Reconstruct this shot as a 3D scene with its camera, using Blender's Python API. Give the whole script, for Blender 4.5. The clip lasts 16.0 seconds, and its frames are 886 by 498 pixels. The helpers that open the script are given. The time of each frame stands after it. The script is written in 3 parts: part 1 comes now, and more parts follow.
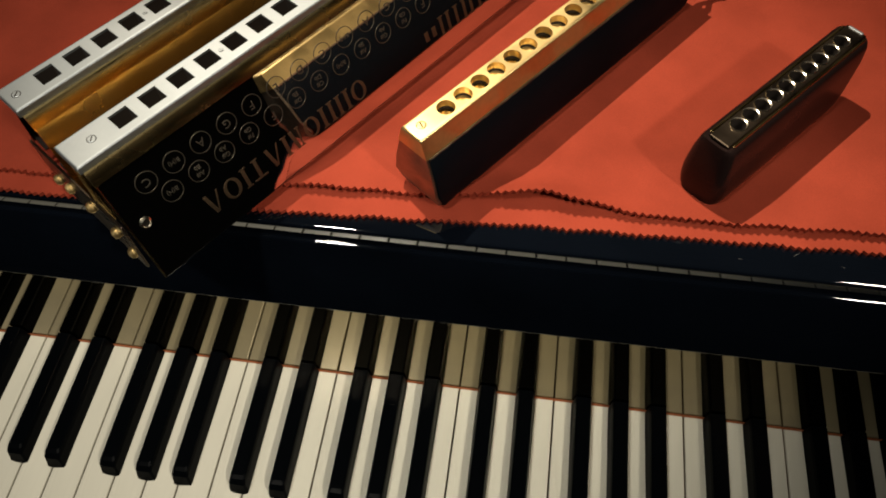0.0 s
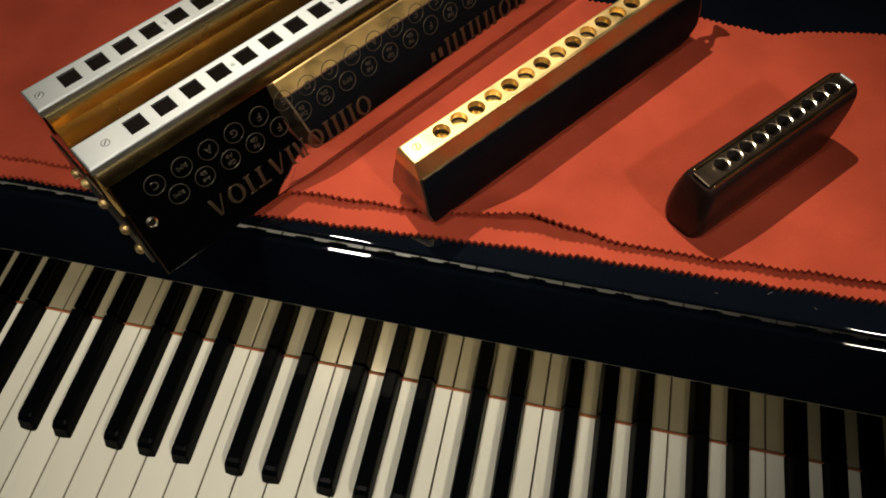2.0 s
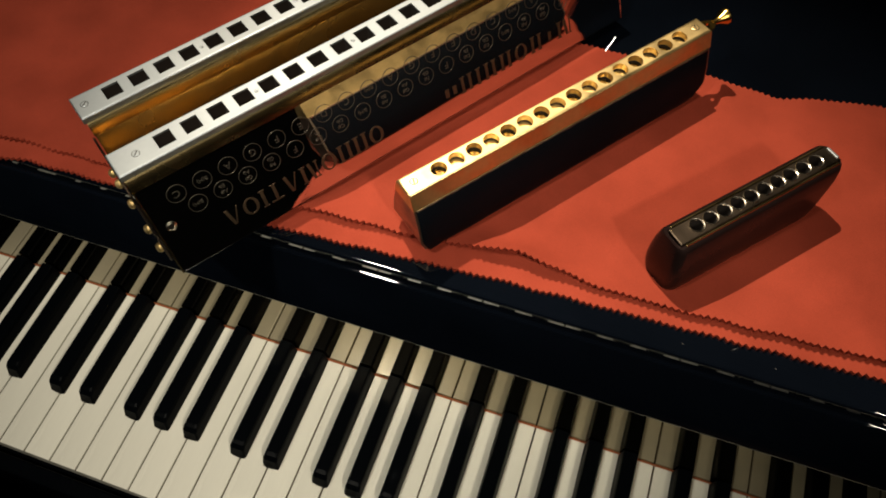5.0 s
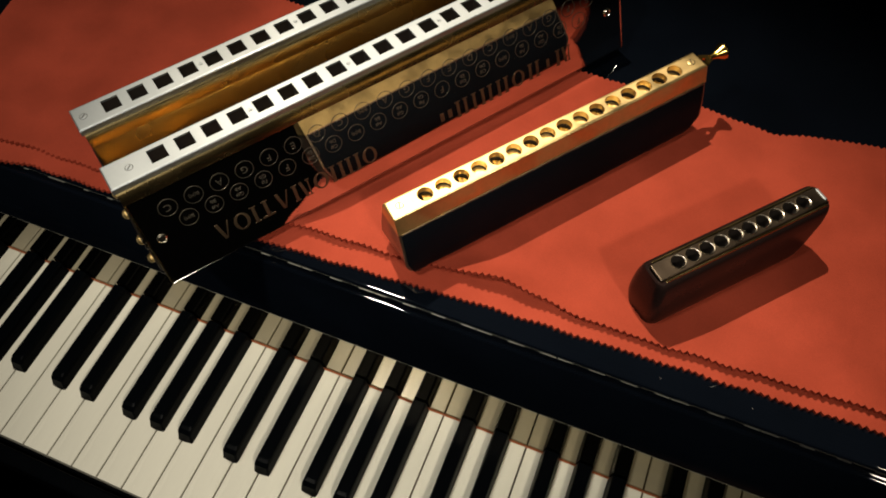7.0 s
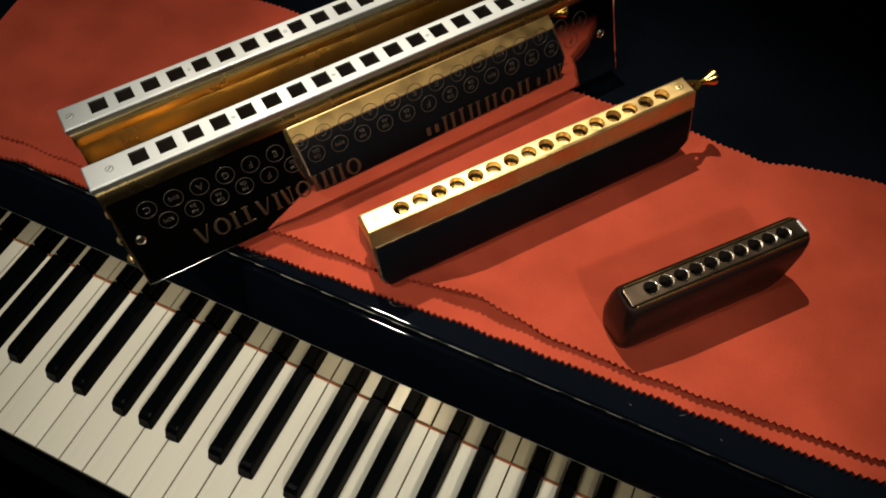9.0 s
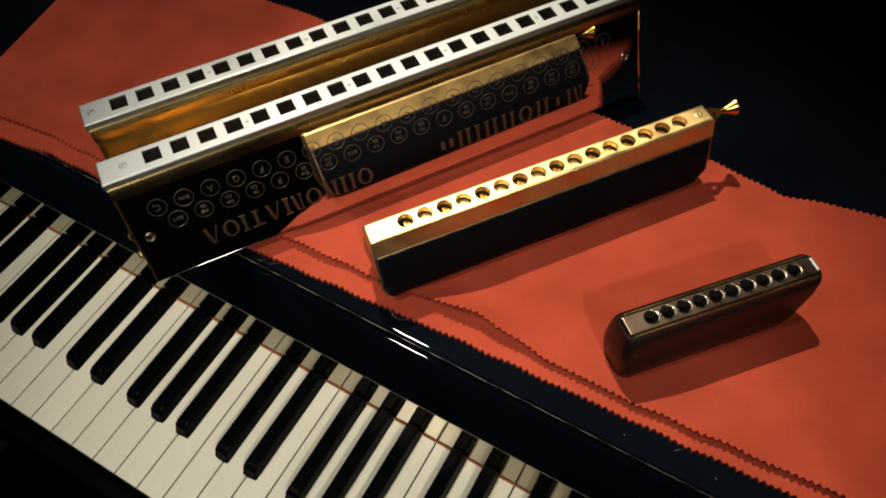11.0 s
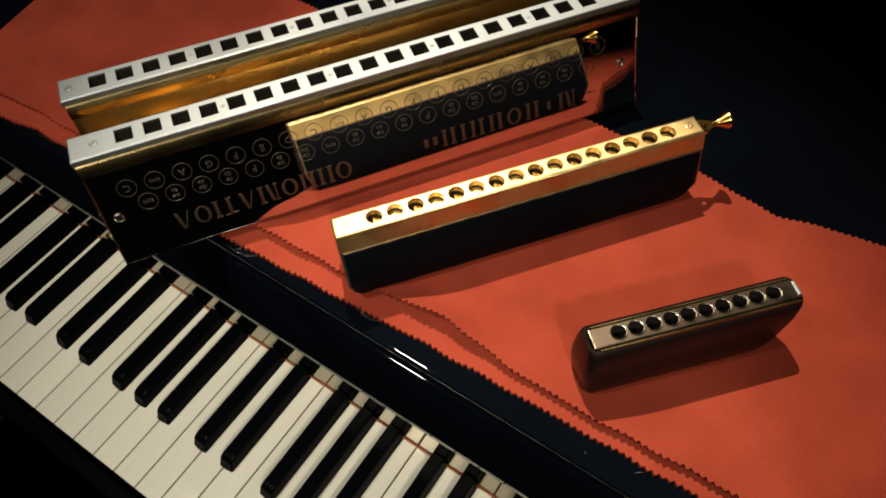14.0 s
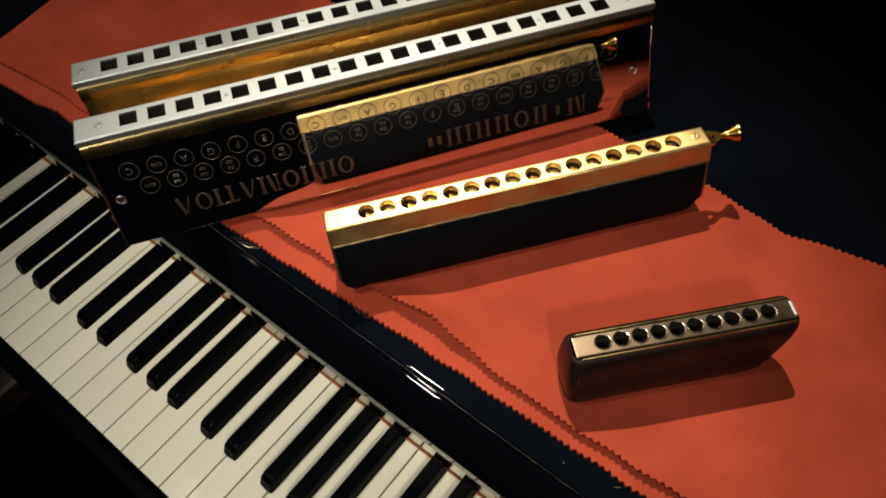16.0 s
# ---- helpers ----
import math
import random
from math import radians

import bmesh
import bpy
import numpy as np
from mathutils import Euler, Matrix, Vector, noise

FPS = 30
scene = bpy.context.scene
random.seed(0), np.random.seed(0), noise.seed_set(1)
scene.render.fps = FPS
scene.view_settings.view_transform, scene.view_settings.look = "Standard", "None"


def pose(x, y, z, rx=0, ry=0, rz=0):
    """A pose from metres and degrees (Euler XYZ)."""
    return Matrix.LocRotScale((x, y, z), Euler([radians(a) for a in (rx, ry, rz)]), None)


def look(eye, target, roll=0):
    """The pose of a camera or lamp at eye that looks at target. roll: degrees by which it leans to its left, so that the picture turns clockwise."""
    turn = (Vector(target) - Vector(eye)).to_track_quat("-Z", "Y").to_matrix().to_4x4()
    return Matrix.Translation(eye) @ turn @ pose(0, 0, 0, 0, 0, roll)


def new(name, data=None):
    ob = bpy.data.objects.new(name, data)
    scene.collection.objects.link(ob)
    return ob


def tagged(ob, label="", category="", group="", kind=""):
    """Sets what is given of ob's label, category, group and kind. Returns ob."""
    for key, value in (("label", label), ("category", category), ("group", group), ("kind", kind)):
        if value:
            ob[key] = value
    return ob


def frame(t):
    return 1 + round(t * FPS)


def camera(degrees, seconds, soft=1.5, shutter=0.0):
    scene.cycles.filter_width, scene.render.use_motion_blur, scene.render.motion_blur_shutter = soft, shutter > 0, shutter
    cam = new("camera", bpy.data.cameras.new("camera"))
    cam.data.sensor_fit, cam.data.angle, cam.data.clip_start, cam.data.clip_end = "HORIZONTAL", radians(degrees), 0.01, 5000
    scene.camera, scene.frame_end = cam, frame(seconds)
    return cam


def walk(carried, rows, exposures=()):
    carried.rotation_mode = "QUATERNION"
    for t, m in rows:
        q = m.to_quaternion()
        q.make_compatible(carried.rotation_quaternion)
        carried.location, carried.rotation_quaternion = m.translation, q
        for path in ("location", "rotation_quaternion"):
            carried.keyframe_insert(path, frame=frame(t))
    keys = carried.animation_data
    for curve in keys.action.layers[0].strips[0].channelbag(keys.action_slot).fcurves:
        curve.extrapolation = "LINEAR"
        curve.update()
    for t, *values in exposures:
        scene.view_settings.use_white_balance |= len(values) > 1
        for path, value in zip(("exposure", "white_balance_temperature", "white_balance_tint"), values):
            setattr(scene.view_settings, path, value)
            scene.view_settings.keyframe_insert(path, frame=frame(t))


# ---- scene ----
cam = camera(61.0, 16.0, 1.8)
PATH = [
    (0, (0.358, -0.204, 1.265), (0.172, 0.826, -0.44), -2.6),
    (0.5, (0.36, -0.203, 1.27), (0.17, 0.804, -0.447), -1.9),
    (1, (0.366, -0.203, 1.275), (0.16, 0.808, -0.439), -1.3),
    (1.5, (0.369, -0.202, 1.279), (0.147, 0.809, -0.433), -1.3),
    (2, (0.372, -0.2, 1.284), (0.134, 0.797, -0.433), -1.5),
    (2.5, (0.377, -0.201, 1.29), (0.107, 0.795, -0.424), -2.0),
    (3, (0.38, -0.199, 1.296), (0.095, 0.783, -0.423), -1.7),
    (3.5, (0.383, -0.198, 1.301), (0.088, 0.78, -0.419), -1.4),
    (4, (0.389, -0.197, 1.306), (0.066, 0.774, -0.413), -1.7),
    (6.5, (0.409, -0.187, 1.321), (0.016, 0.762, -0.395), -1.6),
    (7, (0.413, -0.183, 1.322), (-0.002, 0.766, -0.388), -1.9),
    (7.5, (0.416, -0.181, 1.322), (-0.008, 0.767, -0.387), -2.0),
    (8, (0.423, -0.177, 1.323), (-0.018, 0.765, -0.385), -2.1),
    (8.5, (0.428, -0.175, 1.323), (-0.03, 0.771, -0.378), -1.8),
    (9, (0.432, -0.172, 1.323), (-0.042, 0.774, -0.374), -1.8),
    (9.5, (0.436, -0.169, 1.323), (-0.067, 0.776, -0.366), -2.0),
    (12, (0.453, -0.158, 1.321), (-0.16, 0.75, -0.353), -3.4),
    (12.5, (0.456, -0.156, 1.32), (-0.171, 0.744, -0.352), -3.7),
    (13, (0.459, -0.154, 1.318), (-0.188, 0.742, -0.349), -3.8),
    (13.5, (0.465, -0.149, 1.315), (-0.187, 0.748, -0.349), -3.0),
    (14, (0.467, -0.145, 1.312), (-0.178, 0.748, -0.357), -2.4),
    (14.5, (0.473, -0.142, 1.31), (-0.207, 0.732, -0.356), -3.4),
    (15, (0.478, -0.139, 1.31), (-0.231, 0.718, -0.353), -4.1),
    (15.5, (0.482, -0.137, 1.309), (-0.25, 0.712, -0.348), -4.3),
    (16, (0.487, -0.132, 1.307), (-0.26, 0.705, -0.349), -4.1),
]
walk(cam, [(t, look(eye, target, roll)) for t, eye, target, roll in PATH])

# ---- world and lamps ----
world = bpy.data.worlds.new("room_dark")
scene.world = world
world.use_nodes = True
world.node_tree.nodes["Background"].inputs[0].default_value = (1.0, 0.85, 0.65, 1)
world.node_tree.nodes["Background"].inputs[1].default_value = 0.009


def spot(name, eye, target, power, colour, cone, radius):
    data = bpy.data.lights.new(name, "SPOT")
    data.energy, data.color = power, colour
    data.spot_size, data.spot_blend, data.shadow_soft_size = radians(cone), 1.0, radius
    ob = new(name, data)
    ob.matrix_world = look(eye, target)
    return ob


WARM = (1.0, 0.84, 0.63)
spot("piano_lamp_light", (-0.18, 0.53, 2.60), (0.40, 0.02, 0.99), 206, WARM, 18.0, 0.010)
spot("ceiling_lamp_light", (1.15, -0.78, 2.20), (0.25, 0.0, 0.83), 75, (1.0, 0.88, 0.70), 21.5, 0.06)
spot("overhead_lamp_light", (-0.06, -0.52, 2.30), (0.18, 0.03, 0.75), 58, (1.0, 0.92, 0.77), 34, 0.05)


# ---- materials ----
def material(name, colour, rough=0.5, metal=0.0, ior=1.5, grain=0.0, scale=300.0, bump=0.0, wear=0.0, coat=0.0, island=0.0, stretch=None, wearscale=14.0):
    m = bpy.data.materials.new(name)
    m.use_nodes = True
    nt = m.node_tree
    b = nt.nodes["Principled BSDF"]
    b.inputs["Base Color"].default_value = (*colour, 1)
    b.inputs["Roughness"].default_value = rough
    b.inputs["Metallic"].default_value = metal
    b.inputs["IOR"].default_value = ior
    b.inputs["Coat Weight"].default_value = coat
    b.inputs["Coat Roughness"].default_value = 0.04
    tc = nt.nodes.new("ShaderNodeTexCoord")
    vec = tc.outputs["Object"]
    if stretch:
        mp = nt.nodes.new("ShaderNodeMapping")
        mp.inputs["Scale"].default_value = stretch
        nt.links.new(vec, mp.inputs["Vector"])
        vec = mp.outputs["Vector"]
    n1 = nt.nodes.new("ShaderNodeTexNoise")
    n1.inputs["Scale"].default_value = scale
    n1.inputs["Detail"].default_value = 5
    nt.links.new(vec, n1.inputs["Vector"])
    n2 = nt.nodes.new("ShaderNodeTexNoise")
    n2.inputs["Scale"].default_value = wearscale
    n2.inputs["Detail"].default_value = 6
    nt.links.new(vec, n2.inputs["Vector"])
    if grain or wear or island:
        add = nt.nodes.new("ShaderNodeMath")
        add.operation = "MULTIPLY_ADD"
        add.inputs[1].default_value = 2 * grain
        add.inputs[2].default_value = 1 - grain
        nt.links.new(n1.outputs["Fac"], add.inputs[0])
        ramp = nt.nodes.new("ShaderNodeMapRange")
        ramp.inputs["From Min"].default_value, ramp.inputs["From Max"].default_value = 0.35, 0.7
        ramp.inputs["To Min"].default_value, ramp.inputs["To Max"].default_value = 1 + wear * 0.4, 1 - wear
        nt.links.new(n2.outputs["Fac"], ramp.inputs["Value"])
        mul = nt.nodes.new("ShaderNodeMath")
        mul.operation = "MULTIPLY"
        nt.links.new(add.outputs[0], mul.inputs[0])
        nt.links.new(ramp.outputs[0], mul.inputs[1])
        last = mul.outputs[0]
        if island:
            info = nt.nodes.new("ShaderNodeObjectInfo")
            mr = nt.nodes.new("ShaderNodeMapRange")
            mr.inputs["To Min"].default_value, mr.inputs["To Max"].default_value = 1 - island, 1
            nt.links.new(info.outputs["Random"], mr.inputs["Value"])
            m3 = nt.nodes.new("ShaderNodeMath")
            m3.operation = "MULTIPLY"
            nt.links.new(last, m3.inputs[0])
            nt.links.new(mr.outputs[0], m3.inputs[1])
            last = m3.outputs[0]
        mix = nt.nodes.new("ShaderNodeVectorMath")
        mix.operation = "SCALE"
        mix.inputs[0].default_value = colour
        nt.links.new(last, mix.inputs["Scale"])
        nt.links.new(mix.outputs[0], b.inputs["Base Color"])
    if rough > 0.02:
        rr = nt.nodes.new("ShaderNodeMapRange")
        rr.inputs["From Min"].default_value, rr.inputs["From Max"].default_value = 0.3, 0.75
        rr.inputs["To Min"].default_value, rr.inputs["To Max"].default_value = rough * 0.75, min(1, rough * 1.4)
        nt.links.new(n2.outputs["Fac"], rr.inputs["Value"])
        nt.links.new(rr.outputs[0], b.inputs["Roughness"])
    if bump:
        bp = nt.nodes.new("ShaderNodeBump")
        bp.inputs["Strength"].default_value = bump
        bp.inputs["Distance"].default_value = 0.001
        nt.links.new(n1.outputs["Fac"], bp.inputs["Height"])
        nt.links.new(bp.outputs["Normal"], b.inputs["Normal"])
    return m


LACQUER = material("black_piano_lacquer", (0.0018, 0.0028, 0.0050), 0.021, ior=1.7, wear=0.3)
SHELLAC = material("amber_black_shellac", (0.20, 0.158, 0.072), 0.04, metal=1.0, wear=0.2)
KEYWOOD = material("key_wood", (0.16, 0.09, 0.04), 0.7, grain=0.2, scale=200, stretch=(1, 0.1, 1))
IVORY = material("aged_ivory", (0.72, 0.71, 0.62), 0.22, ior=1.5, grain=0.05, scale=180, wear=0.06, island=0.08, stretch=(1, 0.15, 1), wearscale=30)
EBONY = material("ebony_black", (0.0009, 0.0013, 0.0019), 0.34, ior=1.12, grain=0.2, scale=400, wear=0.2, stretch=(1, 0.1, 1))
EBONY.node_tree.nodes["Principled BSDF"].inputs["Specular IOR Level"].default_value = 0.25
KEYFELT = material("key_strip_felt", (0.30, 0.095, 0.034), 0.95, grain=0.3, scale=900, bump=0.5)
FELT = material("red_felt", (0.245, 0.0385, 0.0205), 0.95, grain=0.28, scale=2300, bump=0.3, wear=0.2, wearscale=26)
FELT.node_tree.nodes["Principled BSDF"].inputs["Specular IOR Level"].default_value = 0.06
SILVER = material("satin_nickel", (0.325, 0.36, 0.385), 0.52, metal=1.0, grain=0.04, scale=500, wear=0.05)
CHROME = material("polished_chrome", (0.68, 0.67, 0.66), 0.03, metal=0.9985, wear=0.06)
BRASS = material("brass", (0.52, 0.39, 0.18), 0.24, metal=1.0, grain=0.08, scale=260, wear=0.25, wearscale=40)
INNER = material("tarnished_brass", (0.35, 0.23, 0.08), 0.24, metal=1.0, grain=0.1, scale=120, wear=0.35, wearscale=30)
# Near-black wood tone: shade of holes, screw slots and cover gap put into colour.
DARKHOLE = material("shade_dark_wood", (0.008, 0.0038, 0.002), 0.85, grain=0.3, scale=300)
ENDCAP = material("brown_satin_metal", (0.30, 0.235, 0.175), 0.42, metal=1.0, grain=0.12, scale=300, wear=0.3, wearscale=80)
POLISHED = material("polished_brass", (0.78, 0.52, 0.14), 0.16, metal=1.0, grain=0.06, scale=300, wear=0.2, wearscale=80)
GOLD = material("gold_plate", (0.84, 0.63, 0.29), 0.42, metal=1.0, grain=0.05, scale=300, wear=0.12, wearscale=50)
WORNGOLD = material("worn_gold_side", (0.80, 0.59, 0.25), 0.42, metal=1.0, grain=0.1, scale=400, wear=0.14, wearscale=70)
BLACKCOVER = material("black_enamel", (0.0026, 0.0036, 0.0055), 0.48, ior=1.12, grain=0.25, scale=500, wear=0.3, bump=0.03)
DARKMETAL = material("blackened_metal", (0.135, 0.105, 0.078), 0.30, metal=1.0, grain=0.1, scale=300, wear=0.3, wearscale=60)
DARKPLASTIC = material("dark_brown_gloss", (0.011, 0.0062, 0.0058), 0.27, ior=1.21, grain=0.2, wear=0.3)
COMB = material("dark_pear_wood", (0.045, 0.02, 0.01), 0.6, grain=0.3, scale=200, bump=0.1, stretch=(1, 8, 1))
ETCH = material("etched_line", (0.135, 0.122, 0.10), 0.5, metal=1.0)
COPPER = material("etched_copper_lettering", (0.135, 0.096, 0.062), 0.5, metal=1.0, grain=0.15, scale=600)
STEEL = material("screw_steel", (0.75, 0.70, 0.60), 0.22, metal=1.0)
FLOORWOOD = material("dark_floor_wood", (0.05, 0.025, 0.012), 0.45, grain=0.3, scale=30, stretch=(1, 12, 1), wear=0.3)
WALLPAINT = material("dark_wall_paint", (0.035, 0.028, 0.024), 0.85, grain=0.1, scale=80, wear=0.2)
CARD = material("white_card", (0.7, 0.68, 0.6), 0.7, grain=0.05)
MAUVE = material("mauve_card", (0.35, 0.24, 0.22), 0.7, grain=0.05)


# ---- mesh helpers ----
def empty(name, m, label, category, group=""):
    ob = new(name)
    ob.empty_display_size = 0.02
    ob.matrix_world = m
    return tagged(ob, label, category, group)


def part(name, bm, mat, parent=None, label="", smooth=False, m=None):
    me = bpy.data.meshes.new(name)
    bmesh.ops.recalc_face_normals(bm, faces=bm.faces)
    for f in bm.faces:
        f.smooth = smooth
    bm.to_mesh(me)
    bm.free()
    for one in mat if isinstance(mat, tuple) else (mat,):
        me.materials.append(one)
    if smooth:
        me.set_sharp_from_angle(angle=radians(38))
    ob = new(name, me)
    if parent:
        ob.parent = parent
    if m is not None:
        ob.matrix_basis = m
    return tagged(ob, label) if label else ob


def loft(bm, rings, closed=True, caps=True):
    """Bridges rings of equal length."""
    vs = [[bm.verts.new(p) for p in r] for r in rings]
    n = len(vs[0])
    for a, b in zip(vs, vs[1:]):
        for i in range(n if closed else n - 1):
            j = (i + 1) % n
            bm.faces.new((a[i], a[j], b[j], b[i]))
    if caps:
        bm.faces.new(vs[0])
        bm.faces.new(vs[-1][::-1])
    return vs


def box(bm, x0, x1, y0, y1, z0, z1, bevel=0.0, segs=2):
    r = [[(x0, y0, z), (x1, y0, z), (x1, y1, z), (x0, y1, z)] for z in (z0, z1)]
    vs = loft(bm, r)
    if bevel:
        es = {e for ring in vs for v in ring for e in v.link_edges}
        bmesh.ops.bevel(bm, geom=list(es), offset=bevel, segments=segs, profile=0.5, affect="EDGES")


def lathe(bm, profile, m, n=20):
    """Turns (radius, height) pairs round z, placed by m."""
    rings = [[m @ Vector((r * math.cos(2 * math.pi * i / n), r * math.sin(2 * math.pi * i / n), h)) for i in range(n)] for r, h in profile]
    loft(bm, rings)


def on_square(a):
    c, s = math.cos(a), math.sin(a)
    k = 1 / max(abs(c), abs(s))
    return c * k, s * k


def holed_strip(bm, u0, u1, v0, v1, z, holes, size, depth, square, vc, edge=0.0008, skirt=0.006, n=20, lined=False, slope=0.0):
    """A mouthpiece: a flat top with a row of holes with walls, chamfered rim and a skirt."""
    n = 4 if square else n
    pitch = holes[1] - holes[0]
    hu = pitch / 2
    spans = []
    start = u0
    for h in holes:
        a, b = h - hu, h + hu
        if a - start > 1e-6:
            spans.append((start, a))
        start = b
    spans.append((start, u1))
    for a, b in spans:
        bm.faces.new([bm.verts.new(p) for p in ((a, v0, z), (b, v0, z), (b, v1, z), (a, v1, z))])
    angles = [math.pi / 4 + 2 * math.pi * i / n for i in range(n)]
    for h in holes:
        outer, inner, deep = [], [], []
        for a in angles:
            px, py = on_square(a)
            outer.append(bm.verts.new((h + px * hu, vc + (py * (v1 - vc) if py > 0 else py * (vc - v0)), z)))
            qx, qy = (px * size, py * size) if square else (math.cos(a) * size, math.sin(a) * size)
            inner.append(bm.verts.new((h + qx, vc + qy, z)))
            deep.append(bm.verts.new((h + qx, vc + qy, z - depth)))
        for i in range(n):
            j = (i + 1) % n
            bm.faces.new((outer[i], outer[j], inner[j], inner[i]))
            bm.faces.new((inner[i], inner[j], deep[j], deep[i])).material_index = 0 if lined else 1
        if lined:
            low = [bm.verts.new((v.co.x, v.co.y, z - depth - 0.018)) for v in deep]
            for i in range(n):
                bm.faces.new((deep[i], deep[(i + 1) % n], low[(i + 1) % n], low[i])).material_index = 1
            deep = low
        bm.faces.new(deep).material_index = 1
    e = edge
    curve = [(e * math.sin(radians(a)), 0, z - e * (1 - math.cos(radians(a)))) for a in (0, 18, 36, 54, 72, 90)] + [(e, slope, z - skirt)]
    rings = [[(u0 - d, v0 - d - k, zz), (u1 + d, v0 - d - k, zz), (u1 + d, v1 + d + k, zz), (u0 - d, v1 + d + k, zz)] for d, k, zz in curve]
    before = set(bm.faces)
    loft(bm, rings, caps=False)
    if lined:
        for f in bm.faces:
            if f not in before and f.calc_center_median().z < z - e * 0.5:
                f.material_index = 2
    bmesh.ops.remove_doubles(bm, verts=bm.verts, dist=1e-5)


def screw(u, v, z, r=0.0016, turn=40.0):
    """A countersunk screw: material 0 on the head, 1 on its slot and the seam round it."""
    bm = bmesh.new()
    m = pose(u, v, z)
    lathe(bm, [(r * 1.14, -0.001), (r * 1.14, 0.00004)], m, 18)
    box(bm, -r * 0.8, r * 0.8, -r * 0.14, r * 0.14, 0.0001, 0.00024)
    for f in bm.faces:
        f.material_index = 1
    bmesh.ops.transform(bm, matrix=m @ pose(0, 0, 0, 0, 0, turn), verts=bm.verts[-8:])
    old = set(bm.faces)
    lathe(bm, [(r, -0.001), (r, 0.0001), (r * 0.85, 0.0002), (r * 0.2, 0.0002)], m, 18)
    for f in bm.faces:
        if f not in old:
            f.material_index = 0
    return bm


# ---- room ----
def setting(name, x0, x1, y0, y1, z0, z1, mat, label):
    bm = bmesh.new()
    box(bm, x0, x1, y0, y1, z0, z1)
    ob = part(name, bm, mat)
    return tagged(ob, label, name.split("_")[0], kind="structure")


setting("floor", -2.1, 2.9, -3.1, 0.66, -0.1, 0.0, FLOORWOOD, "dark stained wooden floor under the piano")
setting("ceiling", -2.1, 2.9, -3.1, 0.66, 2.7, 2.8, WALLPAINT, "dark ceiling above the piano room")
setting("wall_north", -2.1, 2.9, 0.56, 0.66, 0, 2.7, WALLPAINT, "dark painted wall behind the piano")
setting("wall_south", -2.1, 2.9, -3.1, -3.0, 0, 2.7, WALLPAINT, "dark painted wall facing the piano")
setting("wall_west", -2.1, -2.0, -3.0, 0.56, 0, 2.7, WALLPAINT, "dark painted side wall of the room")
setting("wall_east", 2.8, 2.9, -3.0, 0.56, 0, 2.7, WALLPAINT, "dark painted side wall of the room")

# ---- piano ----
KZ = 0.730          # top of the white keys
PITCH = 0.0235      # white key pitch
FIRST, COUNT = -16, 52
X0, X1 = FIRST * PITCH - 0.004, (FIRST + COUNT) * PITCH + 0.004
LID = 0.9897
piano = empty("upright_piano", pose(0.2, 0.1, 0), "black lacquered upright piano with ivory keys, lid closed", "piano")
PM = pose(0.2, 0.1, 0).inverted()


def along_x(profile, x0, x1):
    bm = bmesh.new()
    loft(bm, [[(x, y, z) for y, z in profile] for x in (x0, x1)])
    return bm


def arc(cy, cz, r, a0, a1, n):
    return [(cy + r * math.cos(radians(a0 + (a1 - a0) * i / n)), cz + r * math.sin(radians(a0 + (a1 - a0) * i / n))) for i in range(n + 1)]


SIDE = 0.05
lid_profile = [(0.40, 0.9768), (-0.0312, 0.9768), (-0.0316, 0.9772), (-0.0320, 0.9808)] + arc(-0.0309, 0.9864, 0.0021, 191, 104, 6) + [(-0.0311 + 0.0116 * i / 6, LID - 0.0012 * (1 - i / 6) ** 2) for i in range(7)] + [(0.40, LID)]
part("lid", along_x(lid_profile, X0 - SIDE, X1 + SIDE), LACQUER, piano, "glossy black lid with a rounded front edge", True, PM)
panel_profile = [(0.02, 0.9205)] + arc(-0.0388, 0.9214, 0.0009, 270, 174, 5) + [(-0.03964, 0.9220), (-0.03373, 0.9752), (-0.0332, 0.9760), (-0.0322, 0.9764), (0.02, 0.9764)]
part("front_panel", along_x(panel_profile, X0 - SIDE, X1 + SIDE), LACQUER, piano, "glossy black panel leaning back above the keys", True, PM)
part("nameboard", along_x([(0.0004, KZ + 0.0006), (0.02, KZ + 0.0006), (0.02, 0.920), (0.0004, 0.920)], X0, X1), SHELLAC, piano, "mirror-glossy black board behind the keys", False, PM)
part("key_strip", along_x([(-0.0005, KZ - 0.004), (0.012, KZ - 0.004), (0.012, KZ + 0.0004), (0.0003, KZ + 0.0004), (-0.0005, KZ - 0.0010)], X0, X1), KEYFELT, piano, "thin red felt strip behind the keys", False, PM)
part("keybed", along_x([(-0.165, 0.60), (0.40, 0.60), (0.40, 0.70), (-0.165, 0.70)], X0 - SIDE, X1 + SIDE), EBONY, piano, "", False, PM)
bm = bmesh.new()
box(bm, X0, X1, -0.165, -0.1525, 0.7, 0.716, 0.002)
part("keyslip", bm, EBONY, piano, "", False, PM)
for sx in (X0 - SIDE, X1):
    bm = bmesh.new()
    box(bm, sx, sx + SIDE, -0.165, 0.0, 0.7, 0.775, 0.008)
    part("cheek_block", bm, LACQUER, piano, "", False, PM)
    bm = bmesh.new()
    box(bm, sx, sx + SIDE, -0.165, -0.105, 0.0, 0.6, 0.004)
    part("leg", bm, LACQUER, piano, "", False, PM)
    bm = bmesh.new()
    box(bm, sx, sx + SIDE, 0.021, 0.40, 0.7, 0.9766, 0.003)
    part("side_panel", bm, LACQUER, piano, "", False, PM)
bm = bmesh.new()
